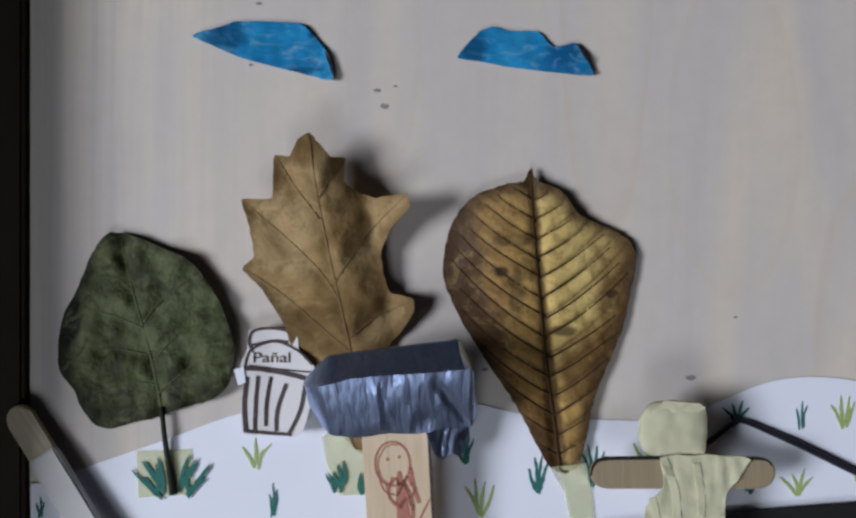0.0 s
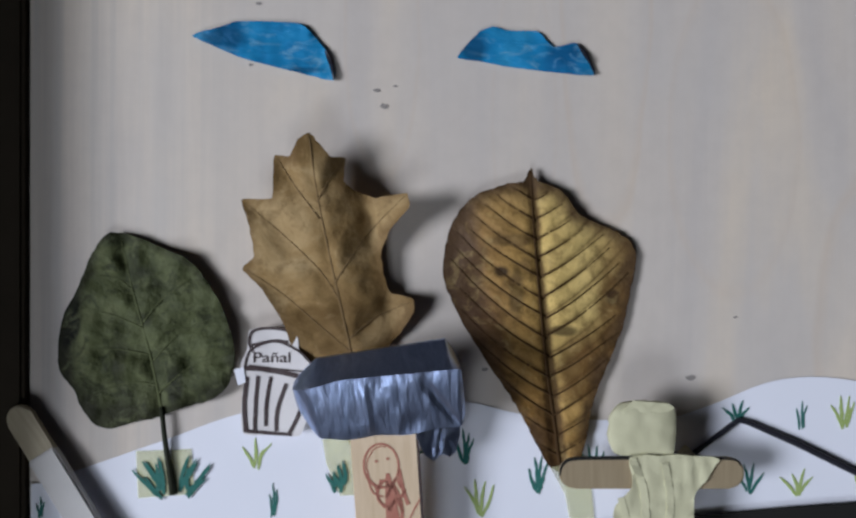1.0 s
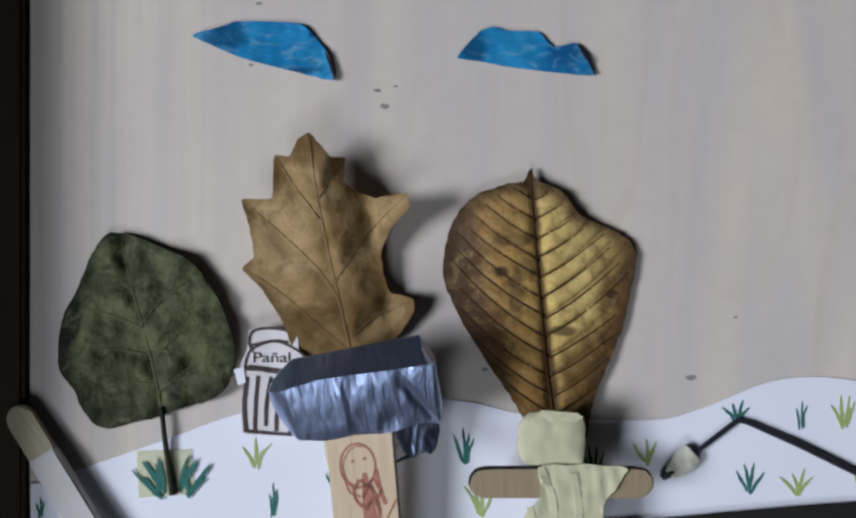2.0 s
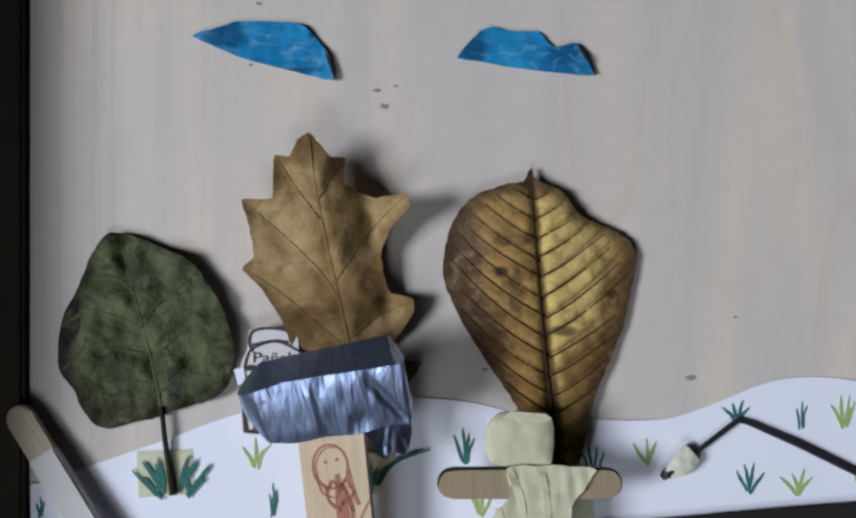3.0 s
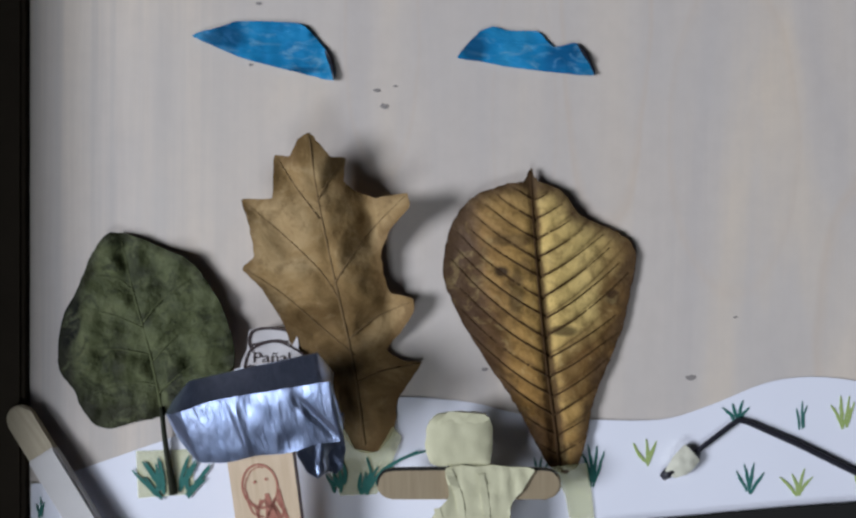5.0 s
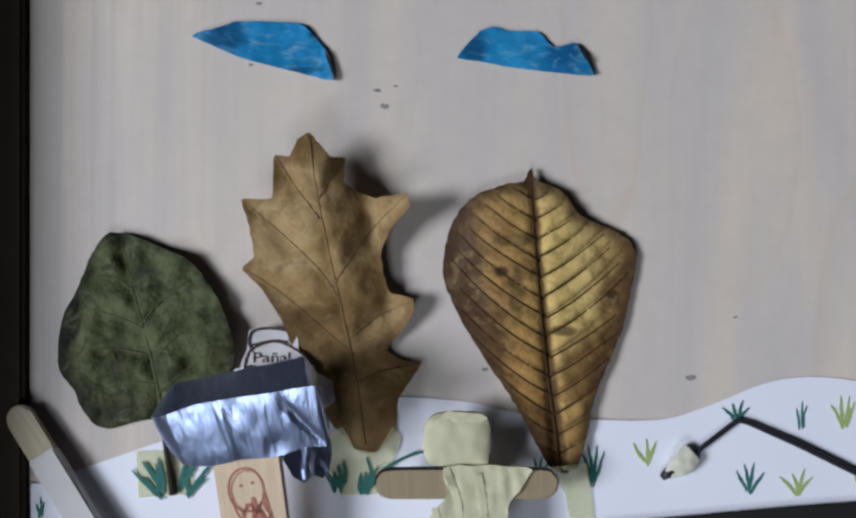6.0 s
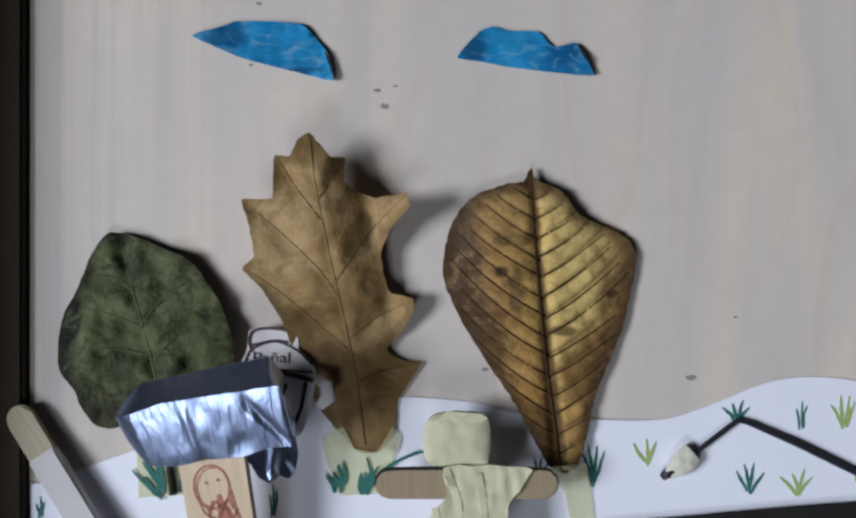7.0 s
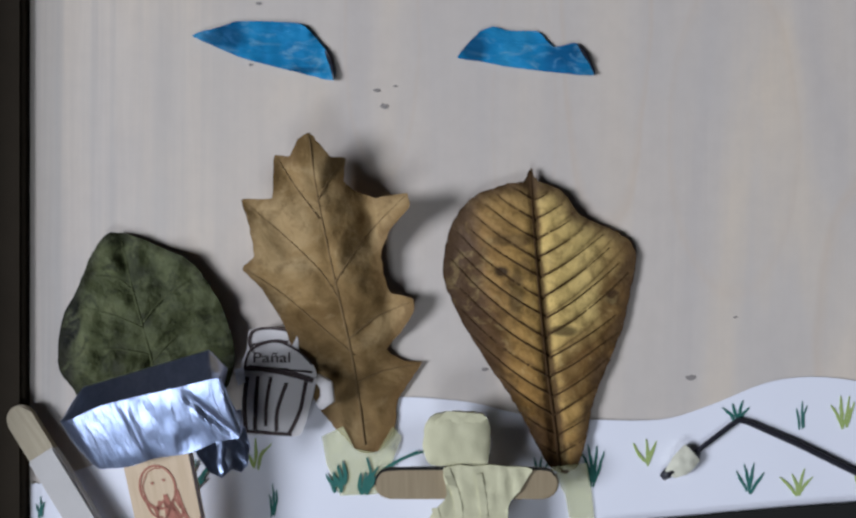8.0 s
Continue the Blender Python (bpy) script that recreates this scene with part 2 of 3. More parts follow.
def make_oak_leaf():
    m = Nodes("dry_oak_leaf_blade", 0.65, 0, 0.1)
    big, fine = m.noise(48, 6, .62, None, .7), m.noise(700, 4)
    c = m.ramp(big, [(.32, (.155, .092, .032)), (.46, (.30, .192, .078)), (.60, (.43, .30, .145)), (.8, (.29, .185, .076))])
    u = m.split(m.coords(kind="UV"))
    c = m.mix(m.ramp(m.noise(200, 5, .66, None, .6), [(.36, .5), (.48, 0.0)]), c, (.17, .105, .042))
    c = m.mix(m.ramp(m.noise(150, 5, .66, None, .6), [(.54, 0.0), (.68, .5)]), c, (.52, .38, .20))
    foot = m.ramp(m.math("ADD", u[1], m.math("MULTIPLY", m.math("SUBTRACT", big, .5), .6)), [(.20, .4), (.5, 0.0)])
    c = m.mix(foot, c, (.15, .09, .036))
    dry = m.math("ADD", m.rim(), m.math("MULTIPLY", m.math("SUBTRACT", m.noise(80, 4), .5), 1.2))
    c = m.mix(m.ramp(dry, [(.0, .6), (.35, 0.0)]), c, (.15, .085, .032))
    return m.done(m.mix(m.math("MULTIPLY", fine, .3), c, (.13, .08, .036)), m.math("ADD", big, m.math("MULTIPLY", fine, .35)), .6, .0010)


def make_chestnut_leaf():
    m = Nodes("dry_chestnut_leaf_blade", 0.65, 0, 0.12)
    big, fine, mid_size = m.noise(55, 5, .6, None, .9), m.noise(800, 4), m.noise(150, 5, .6)
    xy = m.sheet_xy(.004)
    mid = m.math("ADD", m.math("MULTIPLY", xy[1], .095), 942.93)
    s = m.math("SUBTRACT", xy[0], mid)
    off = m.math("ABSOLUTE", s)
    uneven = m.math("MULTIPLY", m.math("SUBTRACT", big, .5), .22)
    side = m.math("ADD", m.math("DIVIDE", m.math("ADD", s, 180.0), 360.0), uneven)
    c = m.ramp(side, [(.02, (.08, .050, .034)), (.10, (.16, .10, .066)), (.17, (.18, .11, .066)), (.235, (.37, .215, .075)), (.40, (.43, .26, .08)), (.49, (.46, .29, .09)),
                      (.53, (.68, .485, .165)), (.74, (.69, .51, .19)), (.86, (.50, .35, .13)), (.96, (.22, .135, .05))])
    # the tip is greyer, the foot is rusty
    c = m.mix(m.ramp(m.math("ADD", m.math("DIVIDE", xy[1], 1000.0), uneven), [(.30, .55), (.44, 0.0)]), c, (.30, .21, .10))
    c = m.mix(m.ramp(m.math("ADD", m.math("DIVIDE", xy[1], 1000.0), uneven), [(.58, 0.0), (.72, .55), (.86, .8)]), c, (.33, .165, .045))
    down = xy[1]
    phase = m.math("FRACT", m.math("DIVIDE", m.math("ADD", m.math("ADD", m.math("SUBTRACT", down, 366.0), m.math("MULTIPLY", off, m.math("ADD", m.math("MULTIPLY", off, .0018), .50))), m.math("MULTIPLY", big, 8.0)), 36.0))
    band = m.ramp(phase, [(0.0, .75), (.10, .3), (.30, .05), (.75, 0.0), (.93, .25), (1.0, .75)])
    c = m.mix(m.math("MULTIPLY", band, m.ramp(m.noise(70, 3), [(.34, .45), (.56, 1.0)])), c, (.075, .040, .014))
    # stains of decay, each with its own uneven outline
    for cx, cy, rx, ry, tone, amount in ((884, 625, 40, 66, (.065, .030, .014), .85), (858, 560, 24, 80, (.08, .045, .028), .7), (1132, 585, 30, 80, (.12, .058, .018), .75), (1066, 682, 34, 50, (.10, .044, .013), .75),
                                         (1094, 640, 30, 40, (.16, .080, .024), .6), (918, 497, 12, 9, (.020, .012, .008), .95), (1126, 545, 12, 12, (.035, .018, .009), .95), (946, 535, 11, 36, (.08, .055, .022), .7),
                                         (1032, 606, 24, 8, (.06, .045, .018), .8), (935, 440, 34, 9, (.10, .065, .03), .6), (838, 450, 26, 70, (.10, .062, .042), .6), (1000, 800, 22, 60, (.05, .022, .008), .7)):
        c = m.mix(m.math("MULTIPLY", m.ramp(m.math("MULTIPLY", m.blot(xy, cx, cy, rx * 1.15, ry * 1.15, mid_size, .6), .5), [(.38, 1.0), (.66, 0.0)]), amount), c, tone)
    # dark line down the midrib, broader towards the foot
    rib = m.math("SUBTRACT", off, m.math("MULTIPLY", m.math("MAXIMUM", m.math("SUBTRACT", xy[1], 480.0), 0.0), .030))
    c = m.mix(m.ramp(m.math("DIVIDE", m.math("ADD", rib, m.math("MULTIPLY", m.math("SUBTRACT", mid_size, .5), 16.0)), 20.0), [(.15, .85), (.5, 0.0)]), c, (.050, .024, .009))
    spot = m.ramp(m.noise(110, 4), [(.56, 0.0), (.70, .65)])
    c = m.mix(spot, c, (.085, .045, .018))
    c = m.mix(m.ramp(m.noise(210, 5, .65, None, .5), [(.36, .45), (.50, 0.0)]), c, (.13, .075, .028))
    c = m.mix(m.ramp(m.noise(190, 5, .65, None, .8), [(.55, 0.0), (.70, .35)]), c, (.60, .45, .19))
    dry = m.math("ADD", m.rim(), m.math("MULTIPLY", m.math("SUBTRACT", m.noise(90, 4), .5), 1.3))
    c = m.mix(m.ramp(dry, [(.0, .9), (.20, .6), (.42, 0.0)]), c, (.055, .030, .016))
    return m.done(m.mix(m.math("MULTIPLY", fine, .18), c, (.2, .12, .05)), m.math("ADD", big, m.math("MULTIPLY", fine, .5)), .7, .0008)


def make_stick_wood(name, a, b):
    m = Nodes(name, 0.55, 0, 0.3)
    g = m.noise(1, 5, .6, m.coords((900, 60, 900)), .3)
    p = m.noise(120, 3)
    return m.done(m.mix(m.math("MULTIPLY", p, .35), m.ramp(g, [(.3, a), (.7, b)]), a), g, .2, .0002)


PLYWOOD = make_plywood()
CELLOPHANE = make_cellophane()
TINFOIL = make_tinfoil()
GREEN_LEAF = make_green_leaf()
OAK_LEAF = make_oak_leaf()
CHESTNUT = make_chestnut_leaf()
STICK_ACROSS = make_stick_wood("craft_stick_wood_across", (.29, .225, .14), (.37, .295, .19))
STICK = make_stick_wood("craft_stick_wood", (.62, .47, .31), (.74, .58, .41))
# leaning stick's wood, darkened for the shade near the left edge
STICK_DIM = make_stick_wood("craft_stick_wood_dimmed", (.33, .28, .19), (.46, .395, .28))
PAPER = speckled("white_paper", (.80, .82, .90), (.86, .87, .95), 40, .8, .15)
# white wrap paper with that same shade mixed into its colour
PAPER_DIM = speckled("dimmed_wrap_paper", (.47, .455, .44), (.62, .60, .59), 90, .8, .2)
PAPER_GREY = speckled("bucket_paper", (.66, .63, .63), (.74, .71, .70), 60, .8, .15)
TAPE = speckled("masking_tape", (.53, .51, .33), (.63, .61, .42), 130, .65, .5, .3, 1400)
TAPE_PALE = speckled("pale_masking_tape", (.60, .59, .47), (.72, .71, .60), 130, .65, .5, .3, 1400)
INK = speckled("black_marker_ink", (.035, .022, .022), (.07, .045, .045), 300, .6)
RED = speckled("red_brown_pencil", (.36, .115, .085), (.52, .25, .18), 500, .8)
TEAL = speckled("teal_marker_ink", (.014, .10, .085), (.05, .21, .18), 700, .8)
LIME = speckled("lime_marker_ink", (.27, .38, .10), (.44, .53, .22), 400, .7)
RIB_GREEN = speckled("green_leaf_rib", (.070, .080, .036), (.105, .117, .054), 300, .7, .2, .1)
VEIN_GREEN = speckled("green_leaf_vein", (.010, .012, .006), (.026, .030, .015), 300)
VEIN_OAK = speckled("oak_leaf_vein", (.15, .095, .042), (.24, .16, .078), 300, .7, .2, .1)
VEIN_DARK = speckled("chestnut_leaf_vein", (.032, .017, .007), (.085, .046, .018), 300, .7, .2, .1)
WIRE = speckled("black_plastic_wire", (.012, .012, .018), (.03, .03, .04), 300, .4)
DARK = speckled("dark_stained_wood", (.026, .021, .016), (.050, .040, .029), 60, .95, .2, .05)
BLACK = speckled("black_card", (.008, .008, .008), (.018, .017, .015), 80, .8)
WALL = speckled("wall_paint", (.04, .04, .045), (.055, .055, .06), 2, .9, .1, .2, 60)
FLOOR = speckled("floor_boards", (.10, .07, .05), (.16, .11, .075), 6, .6, .1, .3, 80)


def make_clear_tape():
    m = Nodes("translucent_tape", 0.35, 0, 0.5)
    m.done(m.mix(m.noise(200), (.68, .68, .35), (.78, .78, .49)))
    m.b.inputs["Alpha"].default_value = 0.33
    return m.m


CLEAR_TAPE = make_clear_tape()

# ---- room and board ----
part("floor", slab(-4, -4, -.06, 4, 4, -.016), FLOOR)
part("ceiling", slab(-4, -4, 3.8, 4, 4, 3.9), WALL)
part("wall_west", slab(-4.1, -4, -.06, -4, 4, 3.8), WALL)
part("wall_east", slab(4, -4, -.06, 4.1, 4, 3.8), WALL)
part("wall_north", slab(-4.1, 4, -.06, 4.1, 4.1, 3.8), WALL)
part("wall_south", slab(-4.1, -4.1, -.06, 4.1, -4, 3.8), WALL)
for o, label, cat in ((bpy.data.objects["floor"], "dark wooden floor under the board", "floor"), (bpy.data.objects["ceiling"], "plain dark grey ceiling of the room", "ceiling"),
                      *((bpy.data.objects["wall_" + s], "plain dark grey painted wall of the room", "wall") for s in ("west", "east", "north", "south"))):
    tagged(o, label, cat, kind="structure")

bx0, by0 = at(52, 0).x, at(0, 1260).y
board = part("plywood_board", slab(bx0, by0, -.016, at(1760, 0).x, at(0, -200).y, 0, .0006), PLYWOOD)
tagged(board, "pale plywood board with fine upright grain, lying flat", "board")


def make_edge_strip():
    # this dark strip stands in for the deep shade along the edge
    bm = slab(bx0 - .014, by0, -.016, bx0 - .0002, at(0, -200).y, .0030, .0010)
    ob = part("edge_strip", bm, DARK)
    return tagged(ob, "black-brown strip along the plywood board's edge, for its deep shade", "wooden strip")


make_edge_strip()


def make_shade_board():
    """An added unseen upright board, whose broad soft shade falls over the board's edge."""
    x = at(-150, 0).x
    ob = part("shade_board", slab(x - .006, by0, -.016, x, at(0, -200).y, .037, .001), DARK)
    return tagged(ob, "unseen upright black-brown board, added to shade the left edge", "wooden board")


SHADE_BOARD = make_shade_board()
RAIL = .0078


def make_front_board():
    """A low rail added out of view, on which the stick puppets rest."""
    ob = part("front_board", slab(bx0, at(0, 1190).y, 0, at(1740, 0).x, at(0, 1160).y, RAIL - .0002, .0008), DARK)
    return tagged(ob, "low black-brown wooden rail, added out of view across the board", "wooden board")


make_front_board()


def make_pencil_marks():
    spots = ((690, 165, 5), (703, 194, 6), (724, 157, 3), (459, 118, 3.5), (474, 6, 4), (1266, 692, 7), (888, 676, 5), (1347, 581, 3))
    for i, (x, y, r) in enumerate(spots):
        ring = ragged([(x + r * 1.3 * math.cos(a * .7), y + r * .7 * math.sin(a * .7)) for a in range(9)], r * .5, i, r)
        part("dark_speck", sheet(ring, lambda a, b: .00016, .0003, 3), DARK_SPECK, board)


DARK_SPECK = speckled("dark_speck", (.22, .20, .19), (.34, .31, .29), 900)
make_pencil_marks()

# ---- paper hill with drawn grass ----
HILL_TOP = [(56, 886), (66, 885), (80, 883), (150, 858), (300, 806), (440, 757), (600, 730), (735, 727), (800, 730), (870, 738), (940, 755), (1010, 765),
            (1080, 768), (1210, 768), (1300, 742), (1400, 702), (1480, 690), (1568, 697), (1700, 722)]


def hill_lift(x, y):
    return .0004 + .0002 * noise.noise(Vector((x / 170, y / 120, 3)))


def make_hill():
    hill = thing("paper_hill", "white paper hill cut-out with drawn grass tufts", "paper cut-out")
    outline = curve_through(HILL_TOP, False, 5) + [(1700, 980), (1200, 1000), (600, 1010), (56, 1010)]
    part("paper", sheet(outline, hill_lift, .00025, 28), PAPER, hill)
    tufts = [  # base x, y, height, spread, blades, ink
        (500, 948, 66, 10, 3, TEAL), (985, 902, 68, 26, 4, TEAL), (1085, 888, 92, 28, 4, TEAL), (852, 850, 70, 24, 4, TEAL),
        (1372, 904, 62, 36, 4, TEAL), (1352, 772, 40, 32, 4, TEAL), (1470, 784, 52, 14, 3, TEAL), (880, 944, 74, 40, 4, LIME),
        (468, 858, 56, 30, 3, LIME), (1184, 850, 56, 30, 3, LIME), (1462, 906, 50, 40, 4, LIME), (1547, 782, 64, 30, 4, LIME),
        (1576, 908, 66, 24, 4, LIME), (74, 950, 40, 10, 3, TEAL)]
    for i, (x, y, h, spread, n, ink) in enumerate(tufts):
        rnd = random.Random(i + 3)
        for k in range(n):
            f = (k / (n - 1) - .5) * 2
            hh = h * (1 - .25 * abs(f)) * rnd.uniform(.8, 1.08)
            ex, ey = x + f * spread * rnd.uniform(.6, .95), y - hh
            path = ragged(curve_through([(x + f * 4 + rnd.uniform(-2, 2), y + rnd.uniform(-5, 4)), (x + f * spread * .35 + rnd.uniform(-3, 3), y - hh * .5), (ex, ey)], False, 6), 1.5, i + k, 12)
            w = [max(1.6, min(1, .45 + spread / 45) * rnd.uniform(5, 7.5) * math.sin(math.pi * (.12 + .88 * (j + .5) / len(path))) ** .8) for j in range(len(path))]
            part("grass_stroke", ribbon(path, w, lambda a, b: hill_lift(a, b) + .00012), ink, hill)
    # two larger clumps where leaves are stuck on
    clumps = ((318, 910, 84, 76, 14, 20), (645, 904, 70, 52, 10, 24))
    for x, y, h, spread, n, seed in clumps:
        rnd = random.Random(seed)
        for k in range(n):
            side = -1 if k < n // 2 else 1
            f = side * (.25 + .75 * ((k % (n // 2)) + .5) / (n // 2))
            ex, ey = x + f * spread * rnd.uniform(.85, 1.1), y - h * (.45 + .55 * rnd.random()) * (1.05 - .35 * abs(f))
            foot = (x + side * rnd.uniform(10, 34), y - rnd.uniform(-4, 16))
            path = ragged(curve_through([foot, ((foot[0] + ex) / 2 - side * 4, (foot[1] + ey) / 2 + 4), (ex, ey)], False, 6), 1.5, seed + k, 12)
            w = [max(1.8, rnd.uniform(6, 9) * math.sin(math.pi * (.12 + .88 * (j + .5) / len(path))) ** .7) for j in range(len(path))]
            part("grass_stroke", ribbon(path, w, lambda a, b: hill_lift(a, b) + .0007), TEAL, hill)
    for pts in ([(672, 900), (705, 858), (765, 826)], [(690, 888), (725, 846), (788, 823)], [(660, 905), (680, 880), (672, 838)]):
        path = curve_through(pts, False, 6)
        part("grass_stroke", ribbon(path, [8 - 5 * j / len(path) for j in range(len(path))], lambda a, b: hill_lift(a, b) + .0007), TEAL, hill)
    return hill


make_hill()


def make_black_card():
    outline = [(1100, 962), (1320, 941), (1440, 930), (1568, 921), (1760, 905), (1760, 1060), (1100, 1060)]
    ob = part("black_card_strip", sheet(outline, lambda x, y: .0024, .0014, 30), BLACK)
    tagged(ob, "matt black card strip lying over the paper's lower edge", "card strip")


make_black_card()


# ---- clouds ----
def make_cloud(outline, seed, fold):
    cloud = thing("cloud", "shiny blue plastic cloud cut-out stuck on the board", "cloud cut-out", group="clouds")
    f = lambda x, y: .0012 + .0007 * noise.noise(Vector((x / 60, y / 30, seed))) + .0005 * noise.noise(Vector((x / 22, y / 16, seed + 9)))
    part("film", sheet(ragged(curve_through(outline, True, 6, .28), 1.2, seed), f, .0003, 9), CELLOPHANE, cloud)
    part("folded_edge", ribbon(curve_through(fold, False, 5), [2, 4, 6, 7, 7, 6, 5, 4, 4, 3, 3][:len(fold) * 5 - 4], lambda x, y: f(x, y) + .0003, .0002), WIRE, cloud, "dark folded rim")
    return cloud


make_cloud([(352, 64), (405, 48), (440, 38), (550, 43), (598, 95), (612, 146), (560, 136), (450, 108), (400, 88)], 2, [(596, 92), (606, 118), (611, 145)])
make_cloud([(838, 104), (878, 58), (905, 48), (932, 56), (985, 57), (1013, 85), (1052, 78), (1066, 86), (1090, 136), (1030, 134), (930, 122), (880, 112)], 5, [(1058, 80), (1076, 106), (1090, 135)])


# ---- leaves ----
def make_leaf(label, outline, lift, blade, vein, midrib, laterals, ease=.4, rag=1.5, rib=.0006, seed=1):
    leaf = thing("leaf", label, "leaf", group="leaf trees")
    part("blade", sheet(ragged(curve_through(outline, True, 6, ease), rag, seed), lift, .00025, 7, rim=60), blade, leaf)
    ribs = curve_through(midrib, False, 8)
    part("midrib", tube([at(x, y, lift(x, y) + rib * .45) for x, y in ribs], [rib * (.5 + .9 * i / len(ribs)) for i in range(len(ribs))], 8, .6), vein, leaf)
    for pts in laterals:
        v = curve_through(pts, False, 5)
        part("vein", tube([at(x, y, lift(x, y) + rib * .8) for x, y in v], [rib * (.75 - .6 * i / len(v)) for i in range(len(v))], 6, .45), vein, leaf)
    return leaf


GREEN_RIB = [(222, 440), (240, 520), (262, 600), (280, 670), (297, 755)]
GREEN_VEINS = [[(245, 535), (215, 510), (170, 505)], [(262, 600), (215, 580), (150, 560)], [(275, 650), (220, 640), (140, 640)], [(288, 705), (240, 700), (170, 720)],
               [(262, 590), (300, 545), (350, 510)], [(280, 660), (330, 610), (395, 580)], [(290, 720), (350, 670), (415, 650)]]
green_valley = valleys([GREEN_RIB] + GREEN_VEINS, 26)


def green_lift(x, y):
    z = .0026 + .0009 * max(0, min(2.0, (x - 200) / 110)) - .0018 * max(0, (y - 680) / 100)
    z += .0013 * noise.noise(Vector((x / 60, y / 60, 1))) + .0010 * noise.noise(Vector((x / 24, y / 24, 7))) + .0014 * (green_valley(x, y) ** .9 - 1)
    z -= .0026 * max(0, min(1, (165 - x) / 45)) ** 1.4
    return max(z, .0012)


GREEN = [(205, 425), (245, 432), (300, 455), (350, 480), (395, 540), (420, 600), (430, 650), (420, 700), (390, 730), (330, 748), (295, 762),
         (240, 775), (200, 785), (170, 775), (145, 740), (135, 715), (110, 680), (105, 640), (115, 580), (140, 530), (165, 470), (185, 438)]
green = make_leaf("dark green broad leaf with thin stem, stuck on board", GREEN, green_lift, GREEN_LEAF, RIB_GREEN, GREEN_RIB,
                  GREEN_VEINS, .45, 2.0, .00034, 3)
part("stem", tube([at(x, y, z) for x, y, z in ((296, 745, .0022), (300, 790, .0024), (307, 840, .0018), (318, 905, .0013))], [.0007, .0008, .0009, .0013]), VEIN_GREEN, green, "dark thin leaf stem")


OAK_RIB = [(566, 250), (580, 350), (600, 450), (622, 550), (650, 680), (668, 815)]
OAK_VEINS = [[(622, 550), (590, 500), (530, 440), (448, 370)], [(650, 650), (590, 600), (520, 540), (450, 493)], [(612, 520), (650, 460), (690, 410), (742, 358)],
             [(640, 620), (690, 580), (752, 553)], [(655, 700), (700, 680), (768, 666)], [(585, 400), (540, 340), (508, 290)], [(580, 370), (605, 325), (630, 294)]]
oak_valley = valleys([OAK_RIB] + OAK_VEINS, 34)


def oak_lift(x, y):
    rise = max(0, min(1, (770 - y) / 380)) ** 1.1
    z = .0022 + .0125 * rise
    fold = abs((x - (562 + (y - 245) * .24)))
    if x > 562 + (y - 245) * .24:
        z -= (.0066 * min(1, fold / 70) - .0072 * max(0, (fold - 82) / 70)) * (.45 + .55 * rise)
    else:
        z -= .0020 * min(1.2, fold / 80) * (.4 + .6 * rise)
    z += .0009 * noise.noise(Vector((x / 55, y / 70, 4))) + .0005 * noise.noise(Vector((x / 28, y / 28, 8))) + .0015 * (oak_valley(x, y) ** .9 - 1)
    if x > 660:
        z -= .000032 * (x - 660) * max(0, min(1, (520 - y) / 60)) * .6
    return max(z, .0014)


OAK = [(565, 242), (585, 262), (605, 285), (633, 290), (630, 330), (655, 352), (690, 362), (745, 352), (748, 380), (715, 420), (698, 460), (702, 500), (715, 535),
       (756, 547), (758, 570), (735, 608), (708, 640), (740, 660), (773, 664), (755, 692), (728, 735), (722, 790), (690, 828), (655, 826), (622, 792),
       (590, 755), (560, 700), (535, 640), (520, 595), (480, 530), (443, 492), (465, 470), (458, 420), (442, 366), (470, 364), (498, 362), (500, 320), (503, 284), (530, 285), (545, 255)]
oak = make_leaf("dry tan oak leaf with pointed lobes, curling off the board", OAK, oak_lift, OAK_LEAF, VEIN_OAK,
                OAK_RIB, OAK_VEINS, .25, 2.2, .00032, 6)


def chestnut_lift(x, y):
    mid = 972 + (y - 306) * .095
    s = (x - mid)
    z = .0022 - .0006 * max(0, min(1, (y - 620) / 240)) + .0010 * math.cos(min(3, abs(s) / 70))
    z += .0009 * abs(math.sin((y - 366 + .50 * abs(s) + .0018 * s * s) / 36 * math.pi)) ** .6 * min(1, abs(s) / 22) * max(0, min(1, (150 - abs(s)) / 60))
    z -= (.0009 + .0008 * max(0, min(1, (y - 640) / 120))) * math.exp(-(s / 10) ** 2)
    z += .0008 * noise.noise(Vector((x / 70, y / 70, 2))) + .0004 * noise.noise(Vector((x / 22, y / 22, 5)))
    return max(z, .0021)


CHEST = [(972, 306), (984, 330), (1030, 350), (1065, 395), (1110, 415), (1150, 437), (1166, 470), (1156, 525), (1141, 600), (1112, 670), (1086, 740), (1076, 800),
         (1060, 850), (1035, 866), (1005, 852), (975, 800), (945, 742), (905, 682), (865, 622), (832, 560), (811, 500), (820, 430), (845, 380), (880, 352), (930, 336), (960, 330)]


